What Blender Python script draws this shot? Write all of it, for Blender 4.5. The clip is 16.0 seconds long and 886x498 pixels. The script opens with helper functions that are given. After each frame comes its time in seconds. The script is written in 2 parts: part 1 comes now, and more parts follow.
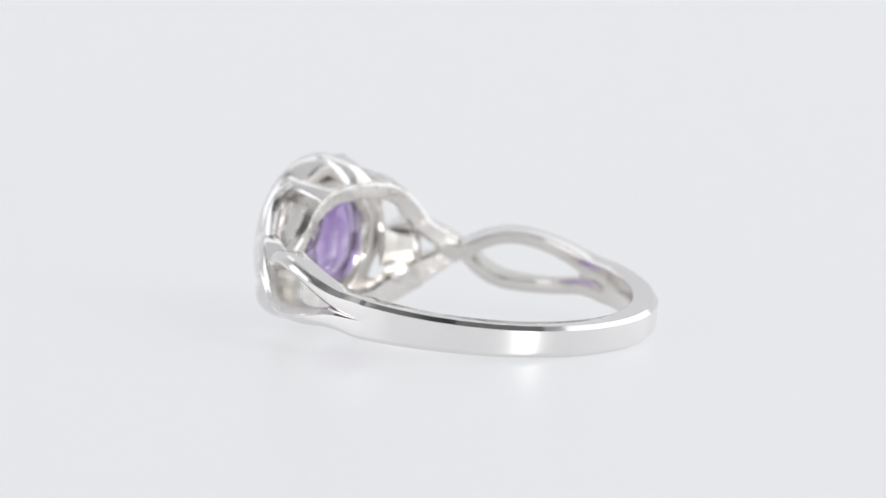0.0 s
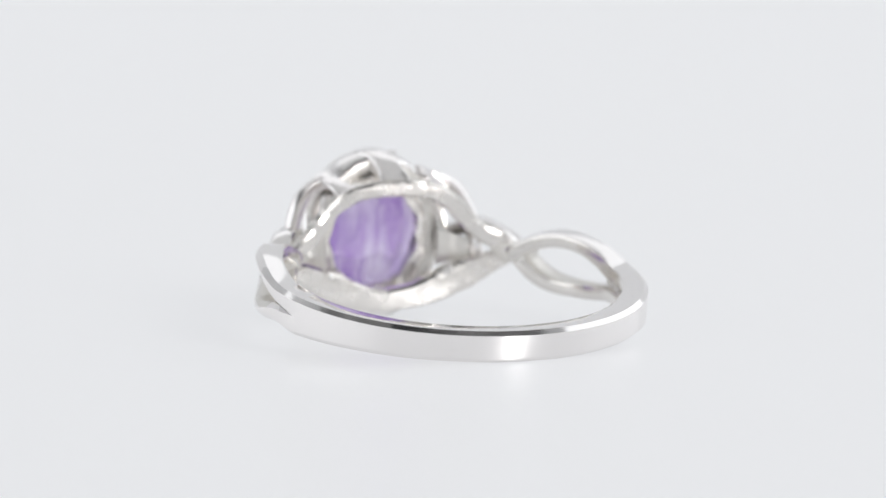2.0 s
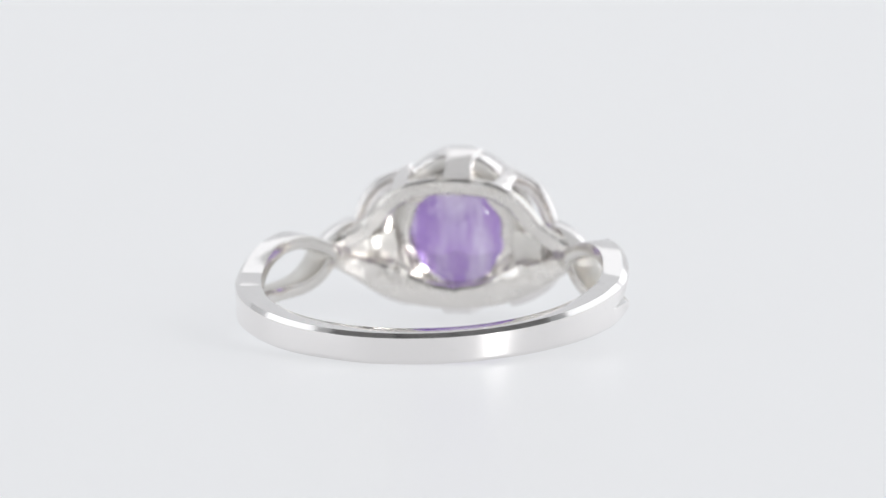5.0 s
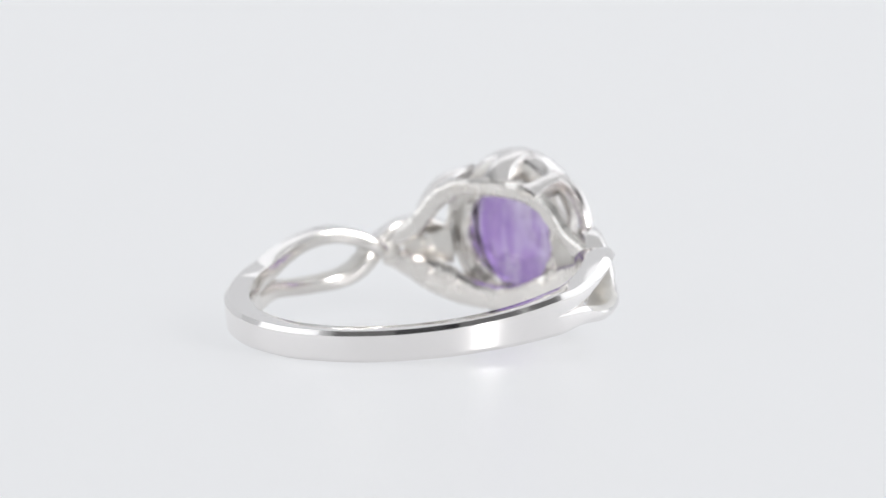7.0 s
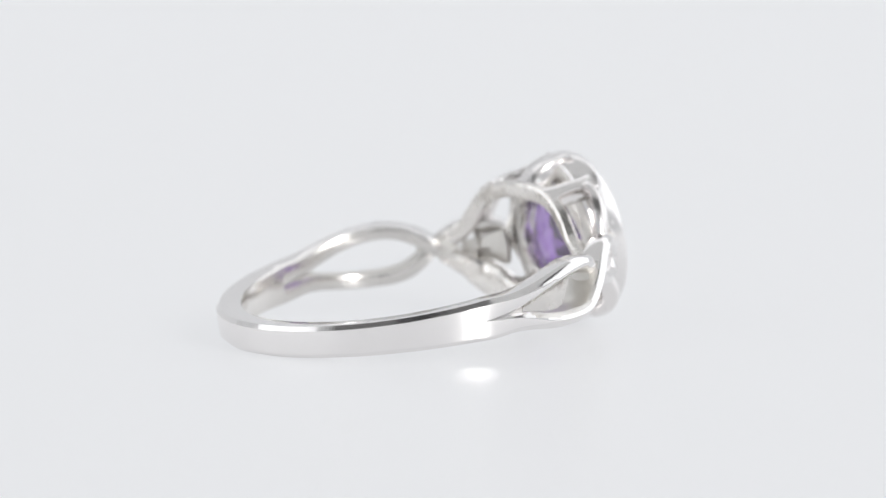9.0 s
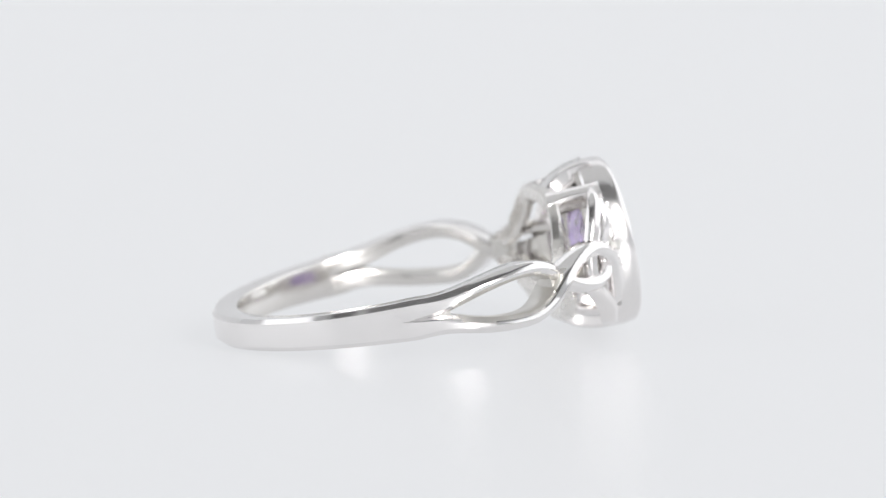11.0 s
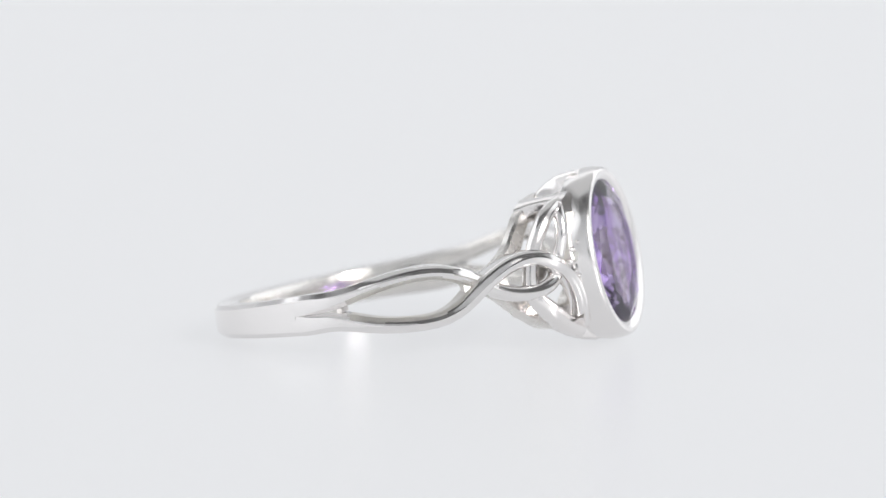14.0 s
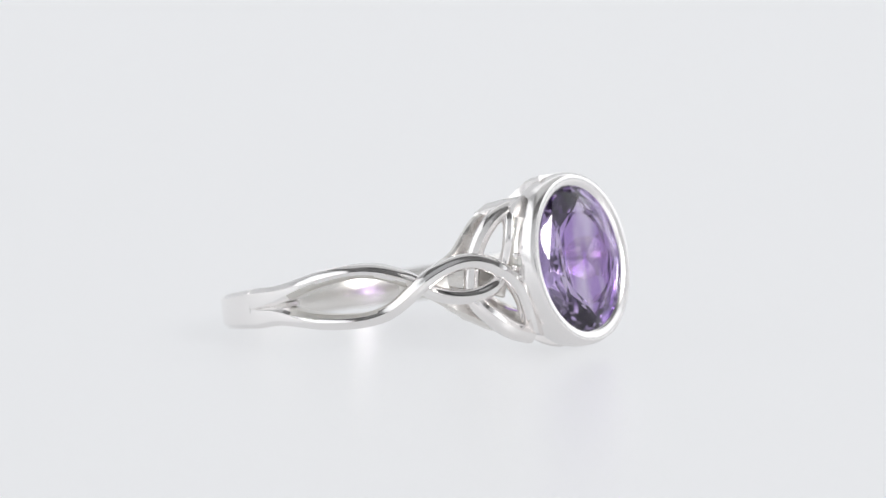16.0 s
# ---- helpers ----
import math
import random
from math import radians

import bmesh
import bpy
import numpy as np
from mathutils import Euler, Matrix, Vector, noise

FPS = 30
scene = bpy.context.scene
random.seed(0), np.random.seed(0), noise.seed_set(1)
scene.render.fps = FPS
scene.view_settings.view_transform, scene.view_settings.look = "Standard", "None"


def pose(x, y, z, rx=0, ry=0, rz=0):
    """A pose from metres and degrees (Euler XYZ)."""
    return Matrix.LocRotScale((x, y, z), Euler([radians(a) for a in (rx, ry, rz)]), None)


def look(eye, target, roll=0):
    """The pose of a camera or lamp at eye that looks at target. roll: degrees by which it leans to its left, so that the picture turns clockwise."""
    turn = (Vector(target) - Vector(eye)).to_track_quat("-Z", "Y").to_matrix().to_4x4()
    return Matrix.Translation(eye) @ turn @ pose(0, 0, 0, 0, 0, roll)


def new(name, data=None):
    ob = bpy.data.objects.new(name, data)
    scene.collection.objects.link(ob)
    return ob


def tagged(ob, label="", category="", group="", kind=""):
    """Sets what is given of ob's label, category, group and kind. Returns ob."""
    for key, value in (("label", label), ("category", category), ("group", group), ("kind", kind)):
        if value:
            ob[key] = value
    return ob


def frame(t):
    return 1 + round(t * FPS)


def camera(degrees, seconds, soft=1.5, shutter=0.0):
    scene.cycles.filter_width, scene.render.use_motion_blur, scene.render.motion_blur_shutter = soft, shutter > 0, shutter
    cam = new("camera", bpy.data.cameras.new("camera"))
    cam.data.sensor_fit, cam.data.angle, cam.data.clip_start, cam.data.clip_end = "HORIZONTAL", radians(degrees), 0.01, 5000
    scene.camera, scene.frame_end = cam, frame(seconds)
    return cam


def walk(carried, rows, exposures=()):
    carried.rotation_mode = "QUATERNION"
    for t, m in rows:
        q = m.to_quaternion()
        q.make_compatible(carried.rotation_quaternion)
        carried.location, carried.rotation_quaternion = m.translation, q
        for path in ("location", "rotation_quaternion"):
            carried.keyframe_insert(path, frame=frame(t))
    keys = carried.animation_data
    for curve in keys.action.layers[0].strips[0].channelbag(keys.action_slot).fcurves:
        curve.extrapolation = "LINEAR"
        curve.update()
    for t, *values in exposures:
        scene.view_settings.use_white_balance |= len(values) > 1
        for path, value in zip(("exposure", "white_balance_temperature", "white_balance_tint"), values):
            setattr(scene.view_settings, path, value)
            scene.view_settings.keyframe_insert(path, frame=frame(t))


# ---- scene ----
# The world is an assumed light tent on a table; the ring is about 21 mm across.
# ---- camera ----
D, ELEV = 0.36094, radians(7.4)
EYE = Vector((0, -D * math.cos(ELEV), D * math.sin(ELEV)))
PAN, TILT = 0.0355, 0.6569   # degrees by which the aim lies right of and above the turntable's centre
cam = camera(7.046, 16.0, soft=1.45)
cam.data.dof.use_dof, cam.data.dof.focus_distance, cam.data.dof.aperture_fstop = True, 0.3525, 46


def aim():
    down = ELEV - radians(TILT)
    side = radians(PAN)
    return EYE + Vector((math.sin(side), math.cos(side) * math.cos(down), -math.sin(down)))


walk(cam, [(0.0, look(EYE, aim(), -0.587)), (16.0, look(EYE, aim(), -0.587))])

# ---- light ----
world = bpy.data.worlds.new("studio")
scene.world = world
world.use_nodes = True
world.node_tree.nodes["Background"].inputs[0].default_value = (0.05, 0.052, 0.056, 1)
world.node_tree.nodes["Background"].inputs[1].default_value = 0.6


def lamp(name, eye, target, size, watts, colour=(1, 1, 1), size_y=None, shape="RECTANGLE"):
    data = bpy.data.lights.new(name, "AREA")
    data.shape, data.size, data.energy, data.color = shape, size, watts, colour
    data.size_y = size_y or size
    ob = new(name, data)
    ob.matrix_world = look(eye, target)
    return ob


def polar(azimuth, elevation, distance):
    """A place round the ring: azimuth to the right of the camera's side, elevation over the table."""
    a, e = radians(azimuth), radians(elevation)
    return Vector((math.sin(a) * math.cos(e), -math.cos(a) * math.cos(e), math.sin(e))) * distance


# the key lamp; a wider, weaker one is added to soften its highlight's edge
lamp("key_lamp", polar(38, 26, 0.6), (0, 0, 0), 0.1, 2.0, (1, 0.985, 0.975), 0.25, "ELLIPSE")
lamp("key_falloff_lamp", polar(38, 26, 0.61), (0, 0, 0), 0.32, 0.32, (1, 0.985, 0.975), 0.46, "ELLIPSE")
# unseen fill lamps, added for even light from the sides and back
lamp("side_fill_lamp", polar(-80, 28, 0.76), (0, 0, 0), 1.0, 1.5, (0.96, 0.98, 1.0), 0.62)
lamp("side_fill_lamp", polar(110, 28, 0.76), (0, 0, 0), 1.0, 1.5, (0.96, 0.98, 1.0), 0.62)
lamp("back_fill_lamp", polar(180, 66, 0.85), (0, 0.1, 0), 1.0, 1.3, (0.97, 0.985, 1.0))
scene.view_settings.exposure = 0.0


# ---- materials ----
def material(name, colour, rough, metal=0.0):
    m = bpy.data.materials.new(name)
    m.use_nodes = True
    b = m.node_tree.nodes["Principled BSDF"]
    b.inputs["Base Color"].default_value = (*colour, 1)
    b.inputs["Roughness"].default_value = rough
    b.inputs["Metallic"].default_value = metal
    return m, m.node_tree, b


def noise_node(nt, scale, detail=4.0):
    n = nt.nodes.new("ShaderNodeTexNoise")
    c = nt.nodes.new("ShaderNodeTexCoord")
    nt.links.new(c.outputs["Object"], n.inputs["Vector"])
    n.inputs["Scale"].default_value, n.inputs["Detail"].default_value = scale, detail
    return n


def ramp_to(nt, source, target, low, high, a=0.35, b=0.65):
    r = nt.nodes.new("ShaderNodeMapRange")
    r.inputs["From Min"].default_value, r.inputs["From Max"].default_value = a, b
    r.inputs["To Min"].default_value, r.inputs["To Max"].default_value = low, high
    nt.links.new(source, r.inputs["Value"])
    nt.links.new(r.outputs[0], target)


def bump(nt, b, source, strength, distance):
    n = nt.nodes.new("ShaderNodeBump")
    n.inputs["Strength"].default_value, n.inputs["Distance"].default_value = strength, distance
    nt.links.new(source, n.inputs["Height"])
    nt.links.new(n.outputs[0], b.inputs["Normal"])


def silver_material(name, colour, low, high, relief, grain=1400):
    m, nt, b = material(name, colour, low, 1.0)
    ramp_to(nt, noise_node(nt, 900, 5).outputs["Fac"], b.inputs["Roughness"], low, high)
    bump(nt, b, noise_node(nt, grain, 3).outputs["Fac"], relief, 0.00004)
    return m


SILVER = silver_material("polished_silver", (0.91, 0.89, 0.882), 0.07, 0.125, 0.05)
SOFT_SILVER = silver_material("soft_polished_silver", (0.91, 0.89, 0.882), 0.15, 0.22, 0.06)
TEXTURED = silver_material("textured_silver", (0.915, 0.89, 0.88), 0.1, 0.22, 0.45)
# rough silver, its colour warmed and dimmed to imitate bounced light behind the stone
SHADED_GALLERY = silver_material("shaded_gallery_silver", (0.84, 0.815, 0.785), 0.17, 0.32, 0.5)
# rough casting; its colour is also darkened to imitate shade in the recesses
SHADED_CAST = silver_material("shaded_cast_silver", (0.76, 0.742, 0.712), 0.28, 0.5, 1.0, 3200)


INSIDE = silver_material("dark_satin_inside", (0.76, 0.74, 0.715), 0.13, 0.24, 0.25)


def gem_material(name, colour, ior):
    m, nt, b = material(name, colour, 0.0)
    b.inputs["Transmission Weight"].default_value, b.inputs["IOR"].default_value = 1.0, ior
    return m


def amethyst(name, deep, pale):
    """Amethyst; tones mixed by noise, stretched to imitate streaks of light in the stone."""
    m = gem_material(name, deep, 1.545)
    # a trace of diffuse colour is added to lift facets that render black
    m.node_tree.nodes["Principled BSDF"].inputs["Transmission Weight"].default_value = 0.985
    m.node_tree.nodes["Principled BSDF"].inputs["Roughness"].default_value = 0.012
    nt = m.node_tree
    mix = nt.nodes.new("ShaderNodeMix")
    mix.data_type = "RGBA"
    mix.inputs[6].default_value, mix.inputs[7].default_value = (*deep, 1), (*pale, 1)
    streaks = noise_node(nt, 420, 2)
    stretch = nt.nodes.new("ShaderNodeMapping")
    stretch.inputs["Scale"].default_value = (1.0, 1.6, 0.35)
    nt.links.new(streaks.inputs["Vector"].links[0].from_socket, stretch.inputs["Vector"])
    nt.links.new(stretch.outputs[0], streaks.inputs["Vector"])
    ramp_to(nt, streaks.outputs["Fac"], mix.inputs[0], 0.0, 1.0, 0.4, 0.6)
    nt.links.new(mix.outputs[2], nt.nodes["Principled BSDF"].inputs["Base Color"])
    return m


# one stone in two tones: light passing through is put into the colour
AMETHYST = amethyst("amethyst_crown_shaded", (0.215, 0.098, 0.45), (0.65, 0.53, 0.83))
AMETHYST_LIT = amethyst("amethyst_pavilion_lit", (0.7, 0.6, 0.86), (0.95, 0.92, 0.98))
CLEAR_STONE = gem_material("clear_stone", (0.97, 0.96, 0.93), 1.7)
CLEAR_STONE.node_tree.nodes["Principled BSDF"].inputs["Transmission Weight"].default_value = 0.45

# opal acrylic assumed lit from below: added glow keeps hard shadows off it
ACRYLIC, nt, b = material("glowing_opal_acrylic", (0.16, 0.161, 0.163), 0.36)
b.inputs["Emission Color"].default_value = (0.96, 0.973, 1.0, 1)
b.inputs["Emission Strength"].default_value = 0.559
b.inputs["Specular IOR Level"].default_value = 0.21
GREY_FABRIC, nt, b = material("grey_cloth", (0.235, 0.232, 0.228), 0.9)
bump(nt, b, noise_node(nt, 900, 2).outputs["Fac"], 0.1, 0.0005)
FABRIC, nt, b = material("white_diffusion_cloth", (0.86, 0.865, 0.87), 0.9)
bump(nt, b, noise_node(nt, 900, 2).outputs["Fac"], 0.1, 0.0005)


# ---- mesh helpers ----
def finish(name, bm, mat, parent=None, label="", sharp=30):
    bmesh.ops.recalc_face_normals(bm, faces=bm.faces)
    me = bpy.data.meshes.new(name)
    bm.to_mesh(me)
    bm.free()
    me.materials.append(mat)
    if sharp:
        me.polygons.foreach_set("use_smooth", [True] * len(me.polygons))
        me.set_sharp_from_angle(angle=radians(sharp))
    ob = new(name, me)
    ob.parent = parent
    if label:
        tagged(ob, label)
    return ob


def spline(points, per=8):
    """A natural cubic through rows of equal length, by the length of their chords."""
    p = np.array(points, float)
    n = len(p)
    u = np.concatenate([[0], np.cumsum(np.maximum(np.linalg.norm(np.diff(p[:, :3], axis=0), axis=1), 0.05))])
    h = np.diff(u)
    m, rhs = np.eye(n), np.zeros_like(p)
    for i in range(1, n - 1):
        m[i, i - 1:i + 2] = h[i - 1], 2 * (h[i - 1] + h[i]), h[i]
        rhs[i] = 6 * ((p[i + 1] - p[i]) / h[i] - (p[i] - p[i - 1]) / h[i - 1])
    bend = np.linalg.solve(m, rhs)
    out = []
    for i in range(n - 1):
        for k in range(per):
            b = k / per
            a = 1 - b
            out.append(a * p[i] + b * p[i + 1] + ((a ** 3 - a) * bend[i] + (b ** 3 - b) * bend[i + 1]) * h[i] ** 2 / 6)
    out.append(p[-1])
    return np.array(out)


# Ring space, in millimetres: x to the head, z along the finger. SEAT lays the ring on the table.
RISE, ROCK = 8.25, 0.15
SEAT = Matrix.Scale(0.001, 4) @ Matrix.Translation((-1.658, 0.047, 2.185)) @ Matrix.Rotation(radians(-RISE), 4, "Y") @ Matrix.Rotation(radians(ROCK), 4, "X")


def part(name, bm, mat, parent, label="", sharp=30):
    # the head sits a third of a millimetre off the ring's middle
    for v in bm.verts:
        k = max(0.0, min(1.0, (v.co.x - 4.5) / 4.0))
        v.co.y += 0.24 * k * k * (3 - 2 * k)
    bmesh.ops.transform(bm, matrix=SEAT, verts=bm.verts)
    return finish(name, bm, mat, parent, label, sharp)


def loft(bm, sections, closed=False):
    """Joins sections of equal length, each a closed outline; caps the ends of an open run."""
    rows = [[bm.verts.new(p) for p in s] for s in sections]
    n = len(rows[0])
    for a, b in zip(rows, rows[1:] + rows[:1] if closed else rows[1:]):
        for k in range(n):
            bm.faces.new((a[k], a[(k + 1) % n], b[(k + 1) % n], b[k]))
    if not closed:
        bm.faces.new(rows[0])
        bm.faces.new(rows[-1][::-1])
    return bm


def outline(w, t, up, low, soft=0.0):
    """A strand's section: across, inwards. up, low: the flat chamfers on the two outer edges; soft rounds them."""
    g, f = 0.09 * min(1.0, low / 0.2), 0.09 * min(1.0, up / 0.2)
    up, low = min(max(up, 0.004), w * 0.9), min(max(low, 0.004), w * 0.9)
    a, b = -w + low, w - up
    bow = []
    for k in (0, 0.25, 0.5, 0.75, 1):
        x, d = 1 - math.cos(k * math.pi / 2), 1 - math.sin(k * math.pi / 2)
        bow.append((k + (x - k) * soft, 1 - k + (d - 1 + k) * soft))
    return ([(-w + low * x, low * d) for x, d in bow] + [(a + (b - a) / 2, -0.02 - 0.05 * soft)] + [(w - up * x, up * d) for x, d in bow[::-1]] +
            [(w, t - f * 2), (w - f * 0.6, t - f * 0.6), (w - f * 2, t), (0, t), (-w + g * 2, t), (-w + g * 0.6, t - g * 0.6), (-w, t - g * 2)])


def bent(q):
    return Vector((q.x, q.y, q.z + 0.2 * max(0.0, math.sin(math.pi * (q.x + 2.45) / 11))))


def strand(rows, side=1, per=8):
    """A swept strand. rows: x, y, z on its outer face, half width, thickness, upper and lower chamfer, sunk depth."""
    s = spline(rows, per)
    for _ in range(per):
        s[1:-1] = (s[:-2] + 2 * s[1:-1] + s[2:]) / 4
    for r in s:
        if r[0] < 6.05:
            r[:2] *= 9.8 / math.hypot(r[0], r[1])
    sections = []
    for i, r in enumerate(s):
        p = Vector(r[:3])
        tangent = Vector(s[min(i + 1, len(s) - 1)][:3] - s[max(i - 1, 0)][:3]).normalized()
        n = Vector((p.x, p.y, 0)).normalized()
        if p.x < 6.05:
            tangent = (tangent - n * tangent.dot(n)).normalized()
        soft = max(0.0, min(0.75, (p.x - 0.5) / 8))
        across = n.cross(tangent).normalized()
        n = tangent.cross(across).normalized()
        sections.append([p - n * (r[7] + d) + across * a for a, d in outline(r[3], r[4], r[5] + 0.08 * soft, r[6] + 0.08 * soft, soft)])
    if side < 0:
        # the far shoulder sits slightly higher, as hand-finished rings do
        sections = [[bent(Vector((q.x, -q.y, q.z))) for q in sec] for sec in sections]
    return loft(bmesh.new(), sections)


SKIN = [(6.0, 7.75), (6.85, 7.1), (8.3, 6.0), (9.75, 4.6), (10.4, 3.45), (10.8, 2.3)]


def skin(x):
    """The half breadth of the ring's outer face at x."""
    if x < 6.4:
        return math.sqrt(9.8 ** 2 - x * x)
    xs, ys = zip(*SKIN)
    return float(np.interp(x, xs, ys))


def on_skin(x, z, w, t=1.3, up=0.26, low=0.26, sunk=0.0, y=None):
    return (x, -(skin(x) if y is None else y), z, w, t, up, low, sunk)


# ---- setting ----
def sheet(name, label, mat, points, thickness):
    """A panel from a bent profile (y, z) across x."""
    bm = bmesh.new()
    half = 0.8
    prof = points + [(y + dy * thickness, z + dz * thickness) for (y, z), (dy, dz) in zip(points[::-1], normals(points)[::-1])]
    loft(bm, [[(-half, y, z) for y, z in prof], [(half, y, z) for y, z in prof]])
    ob = finish(name, bm, mat, sharp=40)
    return tagged(ob, label, kind="structure")


def normals(points):
    out = []
    for i in range(len(points)):
        a, b = Vector(points[max(i - 1, 0)]), Vector(points[min(i + 1, len(points) - 1)])
        d = (b - a).normalized()
        out.append((d.y, -d.x))
    return out


FLOOR = -0.0002
floor_line = [(-0.8 + 0.1 * k, FLOOR) for k in range(14)]
sweep = [(0.5 + 0.3 * math.sin(a), FLOOR + 0.3 - 0.3 * math.cos(a)) for a in np.linspace(0, math.pi / 2, 16)[1:]]
tagged(sheet("floor", "glossy white acrylic table top with added glow, curving up into a seamless sweep", ACRYLIC, floor_line + sweep + [(0.8, 1.1)], 0.004), category="table top")


DARK_GAP = (-0.12, 0.04, 0.06, 0.18)


def panel(name, label, x0, x1, y0, y1, z0, z1, mat=FABRIC):
    bm = bmesh.new()
    bmesh.ops.create_cube(bm, size=1, matrix=Matrix.Translation(((x0 + x1) / 2, (y0 + y1) / 2, (z0 + z1) / 2)) @ Matrix.Diagonal((x1 - x0, y1 - y0, z1 - z0, 1)))
    return tagged(finish(name, bm, mat, sharp=0), label, kind="structure")


# unseen tent walls, added to close the scene and whiten reflections
CLOTH = "plain white diffusion cloth of an unseen light tent"
panel("wall_west", CLOTH, -0.806, -0.8, -0.8, 0.8, -0.01, 1.1)
panel("wall_east", CLOTH, 0.8, 0.806, -0.8, 0.8, -0.01, 1.1)
# unseen grey roof, its slot added to give the silver dark reflections
ROOF = "unseen grey cloth roof with a slot, added for dark reflections"
panel("ceiling", ROOF, -0.8, 0.8, -0.34, 0.8, 1.1, 1.106, GREY_FABRIC)
panel("ceiling", ROOF, -0.8, 0.8, -0.8, -0.46, 1.1, 1.106, GREY_FABRIC)
panel("ceiling", ROOF, -0.8, -0.32, -0.46, -0.34, 1.1, 1.106, GREY_FABRIC)
panel("ceiling", ROOF, 0.14, 0.8, -0.46, -0.34, 1.1, 1.106, GREY_FABRIC)
# unseen front cloth; its opening is added so the silver mirrors something dark
FRONT = "unseen white cloth with an opening added for a dark reflection"
panel("wall_south", FRONT, -0.8, DARK_GAP[0], -0.806, -0.8, -0.01, 1.1)
panel("wall_south", FRONT, DARK_GAP[1], 0.8, -0.806, -0.8, -0.01, 1.1)
panel("wall_south", FRONT, DARK_GAP[0], DARK_GAP[1], -0.806, -0.8, -0.01, DARK_GAP[2])
panel("wall_south", FRONT, DARK_GAP[0], DARK_GAP[1], -0.806, -0.8, DARK_GAP[3], 1.1)


# ---- the ring ----
ring = tagged(new("gemstone_ring"), "polished silver ring with oval purple amethyst and woven knot shoulders", "ring")


def middle(x):
    return -0.22 + 0.022 * (x + 9.8)


def dull_inside(bm):
    """Faces that look at the finger take a darker satin silver."""
    bmesh.ops.recalc_face_normals(bm, faces=bm.faces)
    for f in bm.faces:
        c = f.calc_center_median()
        f.material_index = int(f.normal.dot(Vector((c.x, c.y, 0)).normalized()) < -0.6)
    return bm


def band():
    rows = []
    start = math.acos(-2.45 / 9.8)
    for k in range(37):
        a = start + (2 * math.pi - 2 * start) * k / 36
        x, y = 9.8 * math.cos(a), -9.8 * math.sin(a)
        w = 0.78 + 0.19 * ((x + 9.8) / 7.35) ** 1.5
        fade = max(0.0, min(1.0, (-5 - x) / 3))
        bevel = 0.22 + 0.09 * fade * noise.noise(Vector((x * 0.45, y * 0.45, 3)))
        rows.append((x, y, middle(x), w, 1.33, bevel, 0.2, 0.0))
    bm = dull_inside(strand(rows, per=3))
    ob = part("band", bm, SILVER, ring, "polished silver band with chamfered edges")
    ob.data.materials.append(INSIDE)
    return ob


upper = [on_skin(-3.1, middle(-3.1) + 0.45, 0.45, 1.3, 0.2, 0.0, 0.03), on_skin(-2.46, middle(-2.46) + 0.486, 0.489, 1.335, 0.22, 0.0, -0.005), on_skin(-1.6, middle(-1.6) + 0.5, 0.49, 1.33, 0.22, 0.1),
         on_skin(-0.65, 0.49, 0.47, 1.33, 0.24, 0.2), on_skin(0.9, 0.78, 0.41), on_skin(2.4, 1.1, 0.38), on_skin(3.8, 1.27, 0.37, 1.4),
         on_skin(5.0, 1.2, 0.37, 1.6), on_skin(6.1, 0.76, 0.38, 1.7, sunk=0.08), on_skin(6.8, 0.3, 0.38, 1.5, sunk=0.35), on_skin(7.4, -0.2, 0.38, 1.2, sunk=0.15),
         on_skin(8.06, -0.5, 0.38, 1.1), on_skin(8.88, -0.56, 0.38, 1.0), on_skin(9.41, -0.38, 0.38, 1.0, sunk=0.05),
         on_skin(9.85, 0.0, 0.37, 1.0, sunk=0.3), on_skin(10.07, 0.74, 0.33, 0.65, sunk=0.45, y=4.0),
         on_skin(10.15, 1.68, 0.3, 0.55, sunk=0.2, y=3.8), on_skin(10.1, 2.78, 0.3, 0.55, sunk=0.1, y=3.55), on_skin(9.88, 3.45, 0.34, 0.6, sunk=0.05, y=3.15)]
lower = [on_skin(-3.1, middle(-3.1) - 0.45, 0.45, 1.3, 0.0, 0.2, 0.03), on_skin(-2.46, middle(-2.46) - 0.486, 0.489, 1.335, 0.0, 0.2, -0.005), on_skin(-1.6, middle(-1.6) - 0.5, 0.49, 1.33, 0.1, 0.22),
         on_skin(-0.65, -0.5, 0.47, 1.33, 0.2, 0.24), on_skin(0.8, -0.74, 0.41), on_skin(2.2, -1.02, 0.38), on_skin(3.5, -1.14, 0.37, 1.4),
         on_skin(4.7, -1.12, 0.37, 1.6), on_skin(5.8, -0.72, 0.38, 1.75), on_skin(6.67, 0.08, 0.4, 1.75, sunk=-0.12), on_skin(7.55, 0.74, 0.4, 1.2, sunk=-0.06),
         on_skin(8.34, 1.08, 0.41, 1.1), on_skin(9.05, 1.1, 0.41, 1.0), on_skin(9.75, 0.68, 0.41, 1.0, sunk=-0.05), on_skin(10.21, -0.06, 0.4, 1.0),
         on_skin(10.38, -1.05, 0.38, 0.9, y=3.35), on_skin(10.28, -2.0, 0.36, 0.9, y=3.0), on_skin(10.05, -2.75, 0.34, 0.9, y=2.6)]
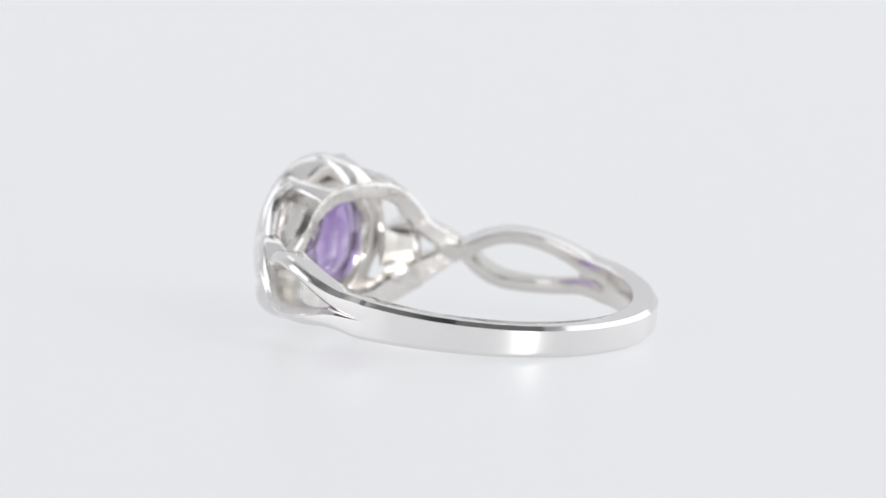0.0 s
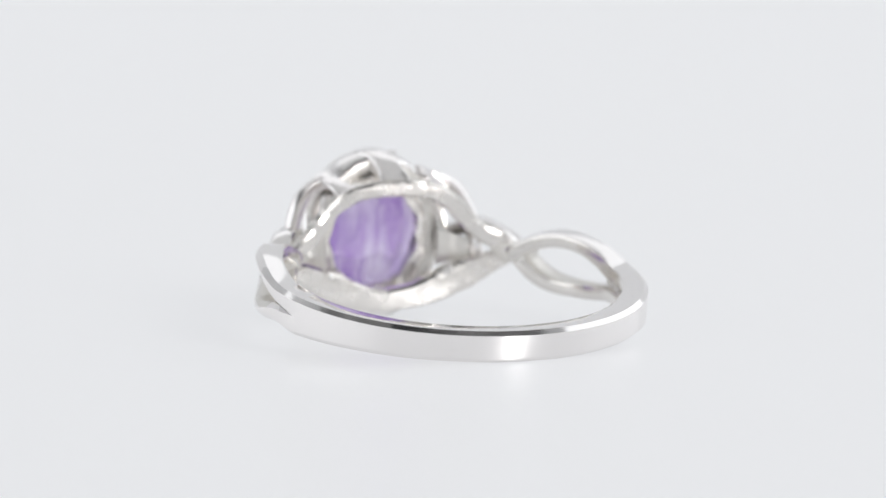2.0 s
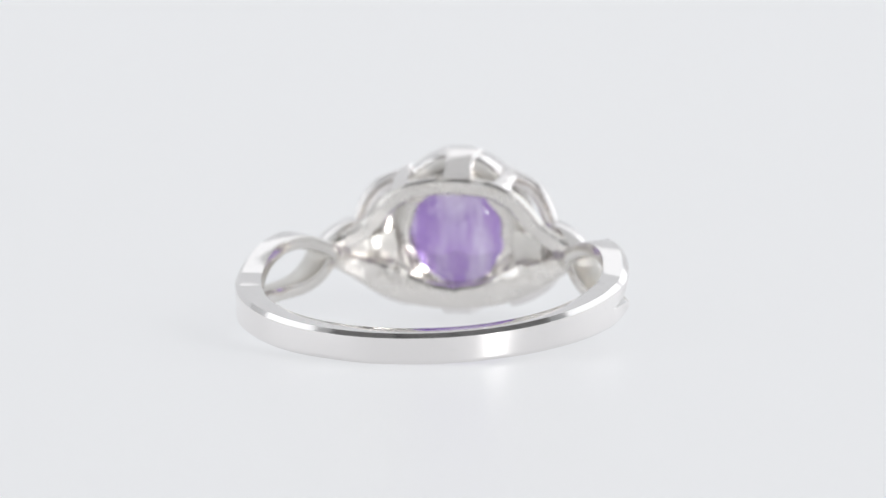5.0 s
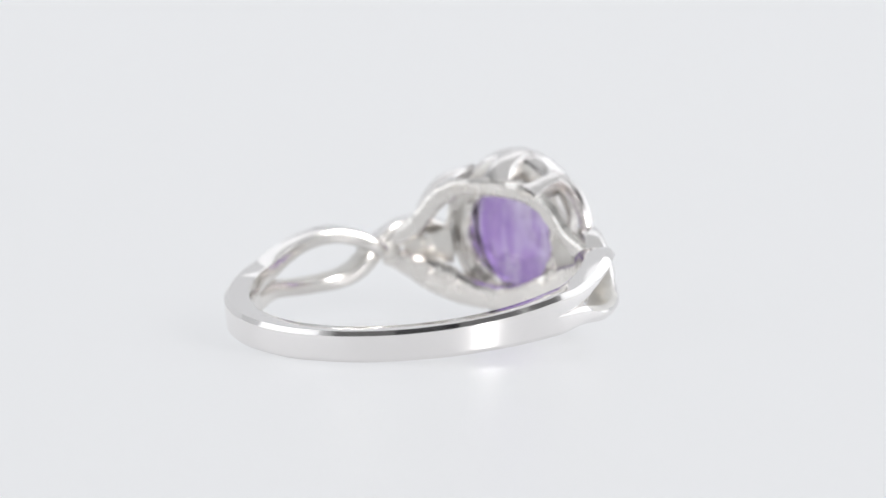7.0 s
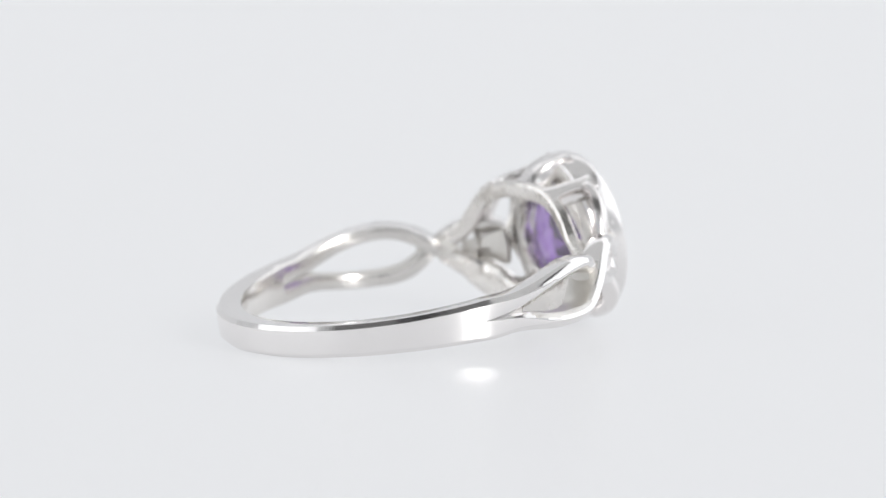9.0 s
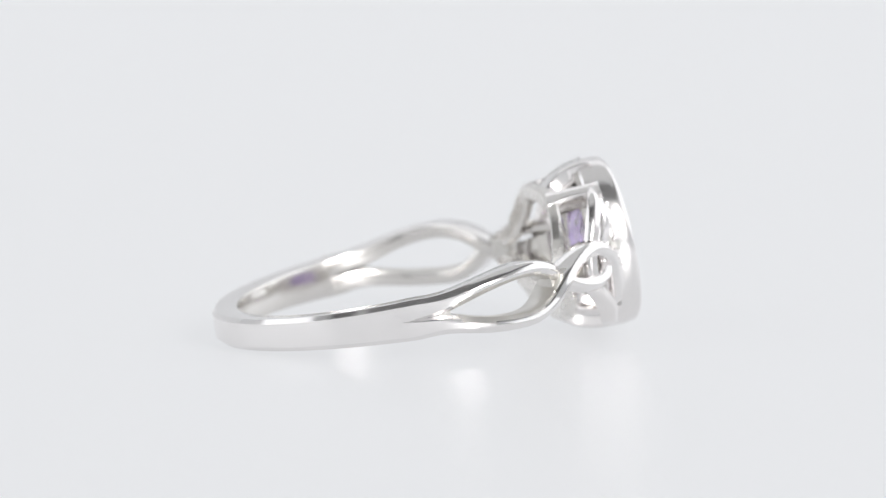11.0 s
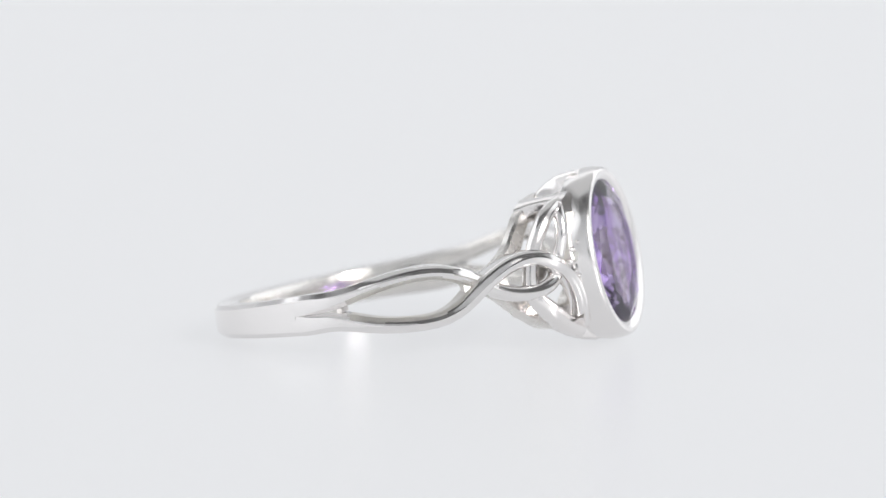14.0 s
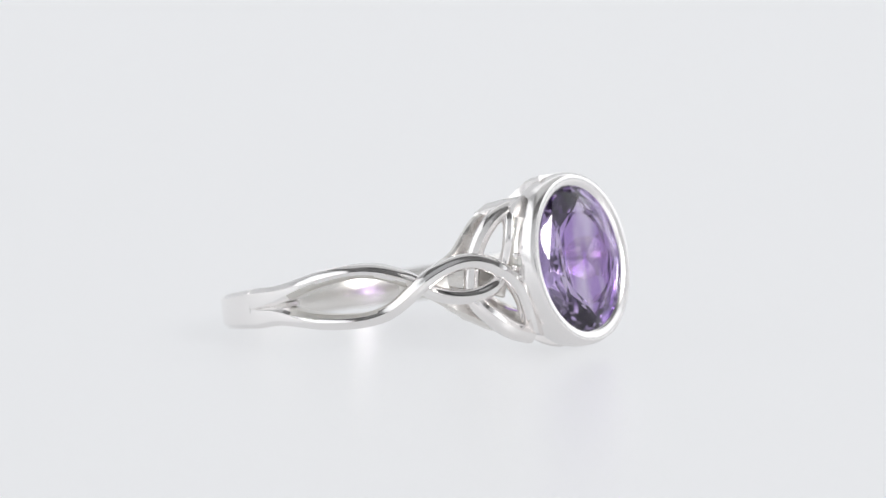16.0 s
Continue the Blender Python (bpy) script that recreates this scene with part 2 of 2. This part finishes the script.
arc = [on_skin(9.85, 3.5, 0.36, 0.6, y=3.0), on_skin(9.65, 3.1, 0.39, 0.6, sunk=0.1, y=4.1), on_skin(9.32, 2.3, 0.39, 0.65, sunk=0.1, y=4.8),
       on_skin(9.15, 1.4, 0.39, 0.6, sunk=0.3, y=5.25), on_skin(9.0, 0.33, 0.39, 0.6, sunk=0.4, y=5.5), on_skin(8.95, -0.66, 0.41, 0.8, sunk=0.3, y=5.5),
       on_skin(9.3, -1.55, 0.44, 0.9, y=4.95), on_skin(9.68, -2.35, 0.46, 0.9, y=4.0), on_skin(10.0, -2.85, 0.42, 0.9, y=2.75)]


# The head leans a little: HEAD maps its own space (x forward, centre of the rim at 0) into ring space.
HEAD = Matrix.Translation((11.21, 0, 0.6)) @ Matrix.Rotation(radians(-3.1), 4, "Y")
A, B = 4.29, 3.6


def rim_ring(profile, a=A, b=B, n=96, m=HEAD, deeper=0.0):
    """A closed ring round an oval: profile of (x, inset). deeper: how much further back it reaches at the sides."""
    bm = bmesh.new()
    sections = []
    for k in range(n):
        t = 2 * math.pi * k / n
        c, s = math.cos(t), math.sin(t)
        normal = Vector((0, c / b, s / a)).normalized()
        base = Vector((0, b * c, a * s))
        sections.append([m @ (base - normal * inset + Vector((x - (deeper * c * c if x < -1 else 0), 0, 0))) for x, inset in profile])
    return loft(bm, sections, closed=True)


def bezel():
    prof = [(-1.5, 0.06), (-1.2, 0.0), (-0.9, -0.02), (-0.5, -0.01), (-0.25, 0.03), (-0.1, 0.09), (-0.02, 0.18), (0.0, 0.28), (-0.02, 0.45), (-0.08, 0.6), (-0.17, 0.69),
            (-0.32, 0.72), (-0.42, 0.68), (-0.75, 0.78), (-1.3, 1.1), (-1.55, 1.05), (-1.62, 0.5), (-1.6, 0.15)]
    part("bezel", rim_ring(prof, deeper=0.35), SOFT_SILVER, ring, "polished silver oval bezel rim")


def rail(points, deep):
    """A rounded rail along rows of x, y, z, half width, with its face to the finger; deep: towards the stone."""
    line = spline(points, 6)
    sec = []
    for i, p in enumerate(line):
        tangent = Vector((line[min(i + 1, len(line) - 1)] - line[max(i - 1, 0)])[:3]).normalized()
        wide = p[3]
        face = Vector((-p[0], -p[1], 0)).normalized()
        across = tangent.cross(face).normalized()
        face = across.cross(tangent).normalized()
        prof = [(-1, 0.2), (-0.72, 0.0), (-0.3, -0.02), (0.3, -0.02), (0.72, 0.0), (1, 0.2), (1, 0.8), (0.75, 1), (-0.75, 1), (-1, 0.8)]
        sec.append([Vector(p[:3]) + across * a * wide - face * d * deep for a, d in prof])
    return loft(bmesh.new(), sec)


def uneven(bm, depth):
    """Cast and hand-filed: its skin swells and dips a little."""
    for v in bm.verts:
        v.co += noise.noise_vector(v.co * 1.1) * depth + noise.noise_vector(v.co * 2.7) * depth * 0.5
    return bm


def gallery():
    """Two rails that run round the finger hole behind the stone and meet at the crossings."""
    top = [(6.15, 5.95, 0.5, 0.4), (6.5, 5.2, 0.8, 0.42), (6.85, 4.25, 1.42, 0.45), (7.05, 3.45, 2.35, 0.46), (7.18, 2.6, 3.05, 0.45), (7.2, 1.5, 3.42, 0.42), (7.2, 0, 3.52, 0.4)]
    low = [(6.15, 5.95, -0.05, 0.36), (6.5, 5.2, -0.42, 0.5), (6.85, 4.3, -0.9, 0.7), (7.05, 3.2, -1.45, 0.78), (7.15, 1.8, -2.05, 0.66), (7.2, 0, -2.3, 0.56)]
    for line, deep in ((top, 0.62), (low, 0.8)):
        whole = line + [(x, -y, z, w) for x, y, z, w in line[-2::-1]]
        part("gallery_rail", uneven(rail(whole, deep), 0.07), SHADED_GALLERY, ring, "rounded silver gallery rail behind the stone")


def infill(side, start, end, half, grow):
    """The rough casting left between the rails and the collar."""
    sec = []
    for k in range(9):
        t = k / 8
        x, y, h = start[0] + (end[0] - start[0]) * t, start[1] + (end[1] - start[1]) * t, half + grow * t
        row = [(x, y, 0.15 + h), (x + 0.2, y + 0.1, 0.1 + h), (x + 0.5, y + 0.15, 0.1), (x + 0.2, y + 0.1, 0.1 - h), (x, y, 0.05 - h), (x - 0.12, y - 0.1, 0.1)]
        sec.append([(a, side * b, c) for a, b, c in row])
    part("casting_infill", uneven(loft(bmesh.new(), sec), 0.15), SHADED_CAST, ring, "rough unpolished casting behind the knot")


def collar():
    """The cast collar that carries the stone from behind."""
    seat = HEAD @ Matrix.Translation((-2.0, 0.05, 0.0))
    prof = [(0.0, 0.05), (0.1, -0.05), (0.42, -0.05), (0.5, 0.05), (0.5, 0.56), (0.4, 0.66), (0.1, 0.68), (0.0, 0.6), (-0.04, 0.35)]
    part("seat_collar", uneven(rim_ring(prof, 3.3, 3.05, 72, seat), 0.14), SHADED_GALLERY, ring, "cast silver collar round the back of the stone")


def rim_seat():
    """The rough inner ledge of the rim, seen through the windows."""
    prof = [(-1.67, 0.24), (-1.5, 0.2), (-1.35, 0.7), (-1.45, 0.95), (-1.6, 0.95), (-1.76, 0.7), (-1.75, 0.4)]
    part("rim_seat", uneven(rim_ring(prof, deeper=0.35), 0.08), SHADED_CAST, ring, "rough cast ledge inside the rim")


def web(side):
    """The solid wedge inside the crossing of the two strands."""
    sec = []
    for deg, half, inner in ((38, 0.4, 8.5), (41, 0.45, 8.3), (44, 0.45, 8.2), (46.5, 0.4, 8.15), (49, 0.5, 8.2), (51, 0.68, 8.3), (52, 0.72, 8.6)):
        c, n = math.cos(radians(deg)), math.sin(radians(deg))
        row = [(r * c, side * r * n, 0.2 + z * half) for r, z in ((inner, -1), ((inner + 9.4) / 2, -1.05), (9.4, -1), (9.3, -0.3), (9.3, 0.3), (9.4, 1), ((inner + 9.4) / 2, 1.05), (inner, 1), (inner - 0.05, 0.3), (inner - 0.05, -0.3))]
        sec.append([bent(Vector(p)) if side > 0 else Vector(p) for p in row])
    part("web", uneven(loft(bmesh.new(), sec), 0.12), SHADED_CAST, ring, "rough cast wedge inside the crossing of two strands")


def notch(side):
    """The fillet at the root of the split between two strands."""
    sec = []
    for x, half in ((-1.1, 0.03), (-0.75, 0.07), (-0.45, 0.1), (-0.2, 0.13), (0.0, 0.13)):
        c = Vector((x, side * math.sqrt(9.8 ** 2 - x * x), 0)).normalized()
        depth = 9.6 if x < 0 else 9.45
        sec.append([c * r + Vector((0, 0, z * half)) for r, z in ((8.55, -1), (depth, -1), (depth, 1), (8.55, 1))])
    part("split_fillet", uneven(loft(bmesh.new(), sec), 0.07), SHADED_CAST, ring)


def bar(p, q, wide, thick, out, arch=0.2):
    """A flat post from p to q; out: the way that its face looks; arch: how far it bows outwards."""
    p, q, out = Vector(p), Vector(q), Vector(out)
    d = (q - p).normalized()
    across = d.cross(out).normalized()
    n = across.cross(d).normalized()
    c = 0.12
    prof = [(-wide, thick), (-wide, c), (-wide + c * 0.4, c * 0.3), (-wide + c, 0), (wide - c, 0), (wide - c * 0.4, c * 0.3), (wide, c), (wide, thick)]
    sec = []
    for k in range(9):
        t = k / 8
        flare = 1 + 0.45 * abs(2 * t - 1) ** 3
        sec.append([p.lerp(q, t) + n * 4 * arch * t * (1 - t) + across * a * flare - n * e for a, e in prof])
    return loft(bmesh.new(), sec)


def posts():
    """The struts that tie the gallery to the rim, with square windows between them."""
    part("post", uneven(bar((7.45, -0.25, 3.72), (10.0, -0.25, 4.86), 0.72, 0.85, (-0.2, 0, 1), 0.28), 0.04), TEXTURED, ring)
    part("post", uneven(bar((7.3, 0, -2.75), (10.0, 0, -3.62), 0.72, 0.85, (-0.2, 0, -1), 0.3), 0.04), TEXTURED, ring)
    for y in (-1, 1):
        part("post", uneven(bar((7.25, y * 2.62, 3.62), (9.95, y * 2.95, 3.82), 0.42, 0.9, (-0.05, y * 0.45, 1), 0.06), 0.03), TEXTURED, ring)
        part("post", uneven(bar((7.3, y * 2.75, -2.05), (10.0, y * 2.7, -2.7), 0.5, 0.8, (-0.1, y * 0.5, -1), 0.15), 0.03), TEXTURED, ring)
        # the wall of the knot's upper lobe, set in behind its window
        part("inner_wall", uneven(bar((9.85, y * 3.3, 3.0), (9.85, y * 3.75, 0.7), 0.25, 0.5, (-0.3, y, 0.1), 0.05), 0.05), SHADED_CAST, ring)


def gemstone():
    """An oval mixed cut: table, crown, girdle, pavilion."""
    a, b = 3.75, 2.95
    pts = []
    for k in range(8):
        t = 2 * math.pi * (k + 0.5) / 8
        pts.append((0.24, b * 0.62 * math.cos(t), a * 0.66 * math.sin(t)))
    for k in range(8):
        t = 2 * math.pi * k / 8
        pts.append((0.05, b * 0.86 * math.cos(t), a * 0.87 * math.sin(t)))
        for x, f, turn in ((-1.6, 0.68, 0.5), (-2.15, 0.4, 0.0)):
            t = 2 * math.pi * (k + turn) / 8
            pts.append((x, b * f * math.cos(t), a * f * math.sin(t)))
    for k in range(16):
        t = 2 * math.pi * k / 16
        pts.append((-1.0, b * 0.87 * math.cos(t), a * 0.87 * math.sin(t)))
        for x in (-0.28, -0.36):
            pts.append((x, b * math.cos(t), a * math.sin(t)))
    pts += [(-2.45, 0, 0.6), (-2.45, 0, -0.6)]
    bm = bmesh.new()
    for p in pts:
        bm.verts.new(HEAD @ Vector(p))
    bmesh.ops.convex_hull(bm, input=bm.verts)
    bmesh.ops.dissolve_limit(bm, angle_limit=radians(1.5), verts=bm.verts, edges=bm.edges)
    # back faces take the paler copy that imitates light coming through
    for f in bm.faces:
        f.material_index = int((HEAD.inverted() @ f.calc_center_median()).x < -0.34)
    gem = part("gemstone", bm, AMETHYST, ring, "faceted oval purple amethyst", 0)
    gem.data.materials.append(AMETHYST_LIT)


def accent(side):
    c = Vector((10.3, side * 3.5, 0.8))
    n = Vector((0.55, side * 0.83, 0)).normalized()
    place = Matrix.Translation(c) @ n.to_track_quat("Z", "Y").to_matrix().to_4x4()
    bm = bmesh.new()
    bmesh.ops.create_cone(bm, cap_ends=True, segments=20, radius1=0.3, radius2=0.5, depth=0.75, matrix=place @ Matrix.Translation((0, 0, -0.42)))
    cup = part("accent_setting", bm, SHADED_CAST, ring, "tiny cast silver cup with claw beads")
    bm = bmesh.new()
    for z, r in ((0.16, 0.18), (0.05, 0.32), (0.0, 0.32), (-0.3, 0.05)):
        for k in range(10):
            t = 2 * math.pi * k / 10
            bm.verts.new(place @ Vector((r * math.cos(t), r * math.sin(t), z)))
    bmesh.ops.convex_hull(bm, input=bm.verts)
    part("accent_stone", bm, CLEAR_STONE, cup, "tiny clear round accent stone", 0)
    for t, far, size in ((0.5, 0.43, 0.17), (2.2, 0.43, 0.16), (3.7, 0.44, 0.17), (5.3, 0.43, 0.18), (4.5, 0.72, 0.13), (1.35, 0.7, 0.12), (4.75, 0.95, 0.1)):
        bm = bmesh.new()
        bmesh.ops.create_icosphere(bm, subdivisions=2, radius=size, matrix=place @ Matrix.Translation((far * math.cos(t), far * math.sin(t), 0.06)))
        part("claw_bead", bm, SILVER, cup)


def hallmark(parent):
    """A worn stamp, too small to read: raised strokes on the band's outer face."""
    for deg, z, w, h in ((237.6, 0.16, 0.05, 0.2), (238.8, 0.2, 0.09, 0.07), (238.9, 0.04, 0.09, 0.06), (240.1, 0.14, 0.05, 0.19), (241.2, 0.1, 0.07, 0.08)):
        a = radians(deg)
        n, t = Vector((math.cos(a), math.sin(a), 0)), Vector((-math.sin(a), math.cos(a), 0))
        up = Vector((0, 0, 1))
        sec = [[n * r + t * (x * w) + up * (z + y * h) for x, y in ((-k, -k), (k, -k), (k, k), (-k, k))] for r, k in ((9.78, 1), (9.803, 1), (9.809, 0.5))]
        part("hallmark_stroke", loft(bmesh.new(), sec), TEXTURED, parent)


def split_strand(name, rows, side, label, wall):
    """A strand whose wall inside the split is rough casting, with shade in its colour; wall: the way that this wall
    looks.
    """
    bm = dull_inside(strand(rows, side))
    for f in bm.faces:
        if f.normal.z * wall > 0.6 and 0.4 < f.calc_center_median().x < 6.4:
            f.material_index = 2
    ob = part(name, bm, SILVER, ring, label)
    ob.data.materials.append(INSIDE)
    ob.data.materials.append(SHADED_CAST)


hallmark(band())
for side in (1, -1):
    split_strand("upper_strand", upper, side, "polished silver strand woven under its twin", -1)
    split_strand("lower_strand", lower, side, "polished silver strand woven over its twin", 1)
    part("knot_arc", strand(arc, side), TEXTURED, ring, "curved silver arc of the knot")
    accent(-side)
    web(-side)
    notch(-side)
bezel()
collar()
rim_seat()
gallery()
infill(1, (7.15, 5.3), (7.7, 4.45), 0.3, 0.3)
for side in (1, -1):
    infill(side, (7.75, 4.55), (8.4, 3.1), 0.45, 0.45)
posts()
gemstone()


def motions():
    """The turntable carries the ring round at an even pace."""
    walk(ring, [(0.5 * k, pose(0, 0, 0, 0, 0, 90 + 45.648 - 11.125 * 0.5 * k)) for k in range(33)])


motions()
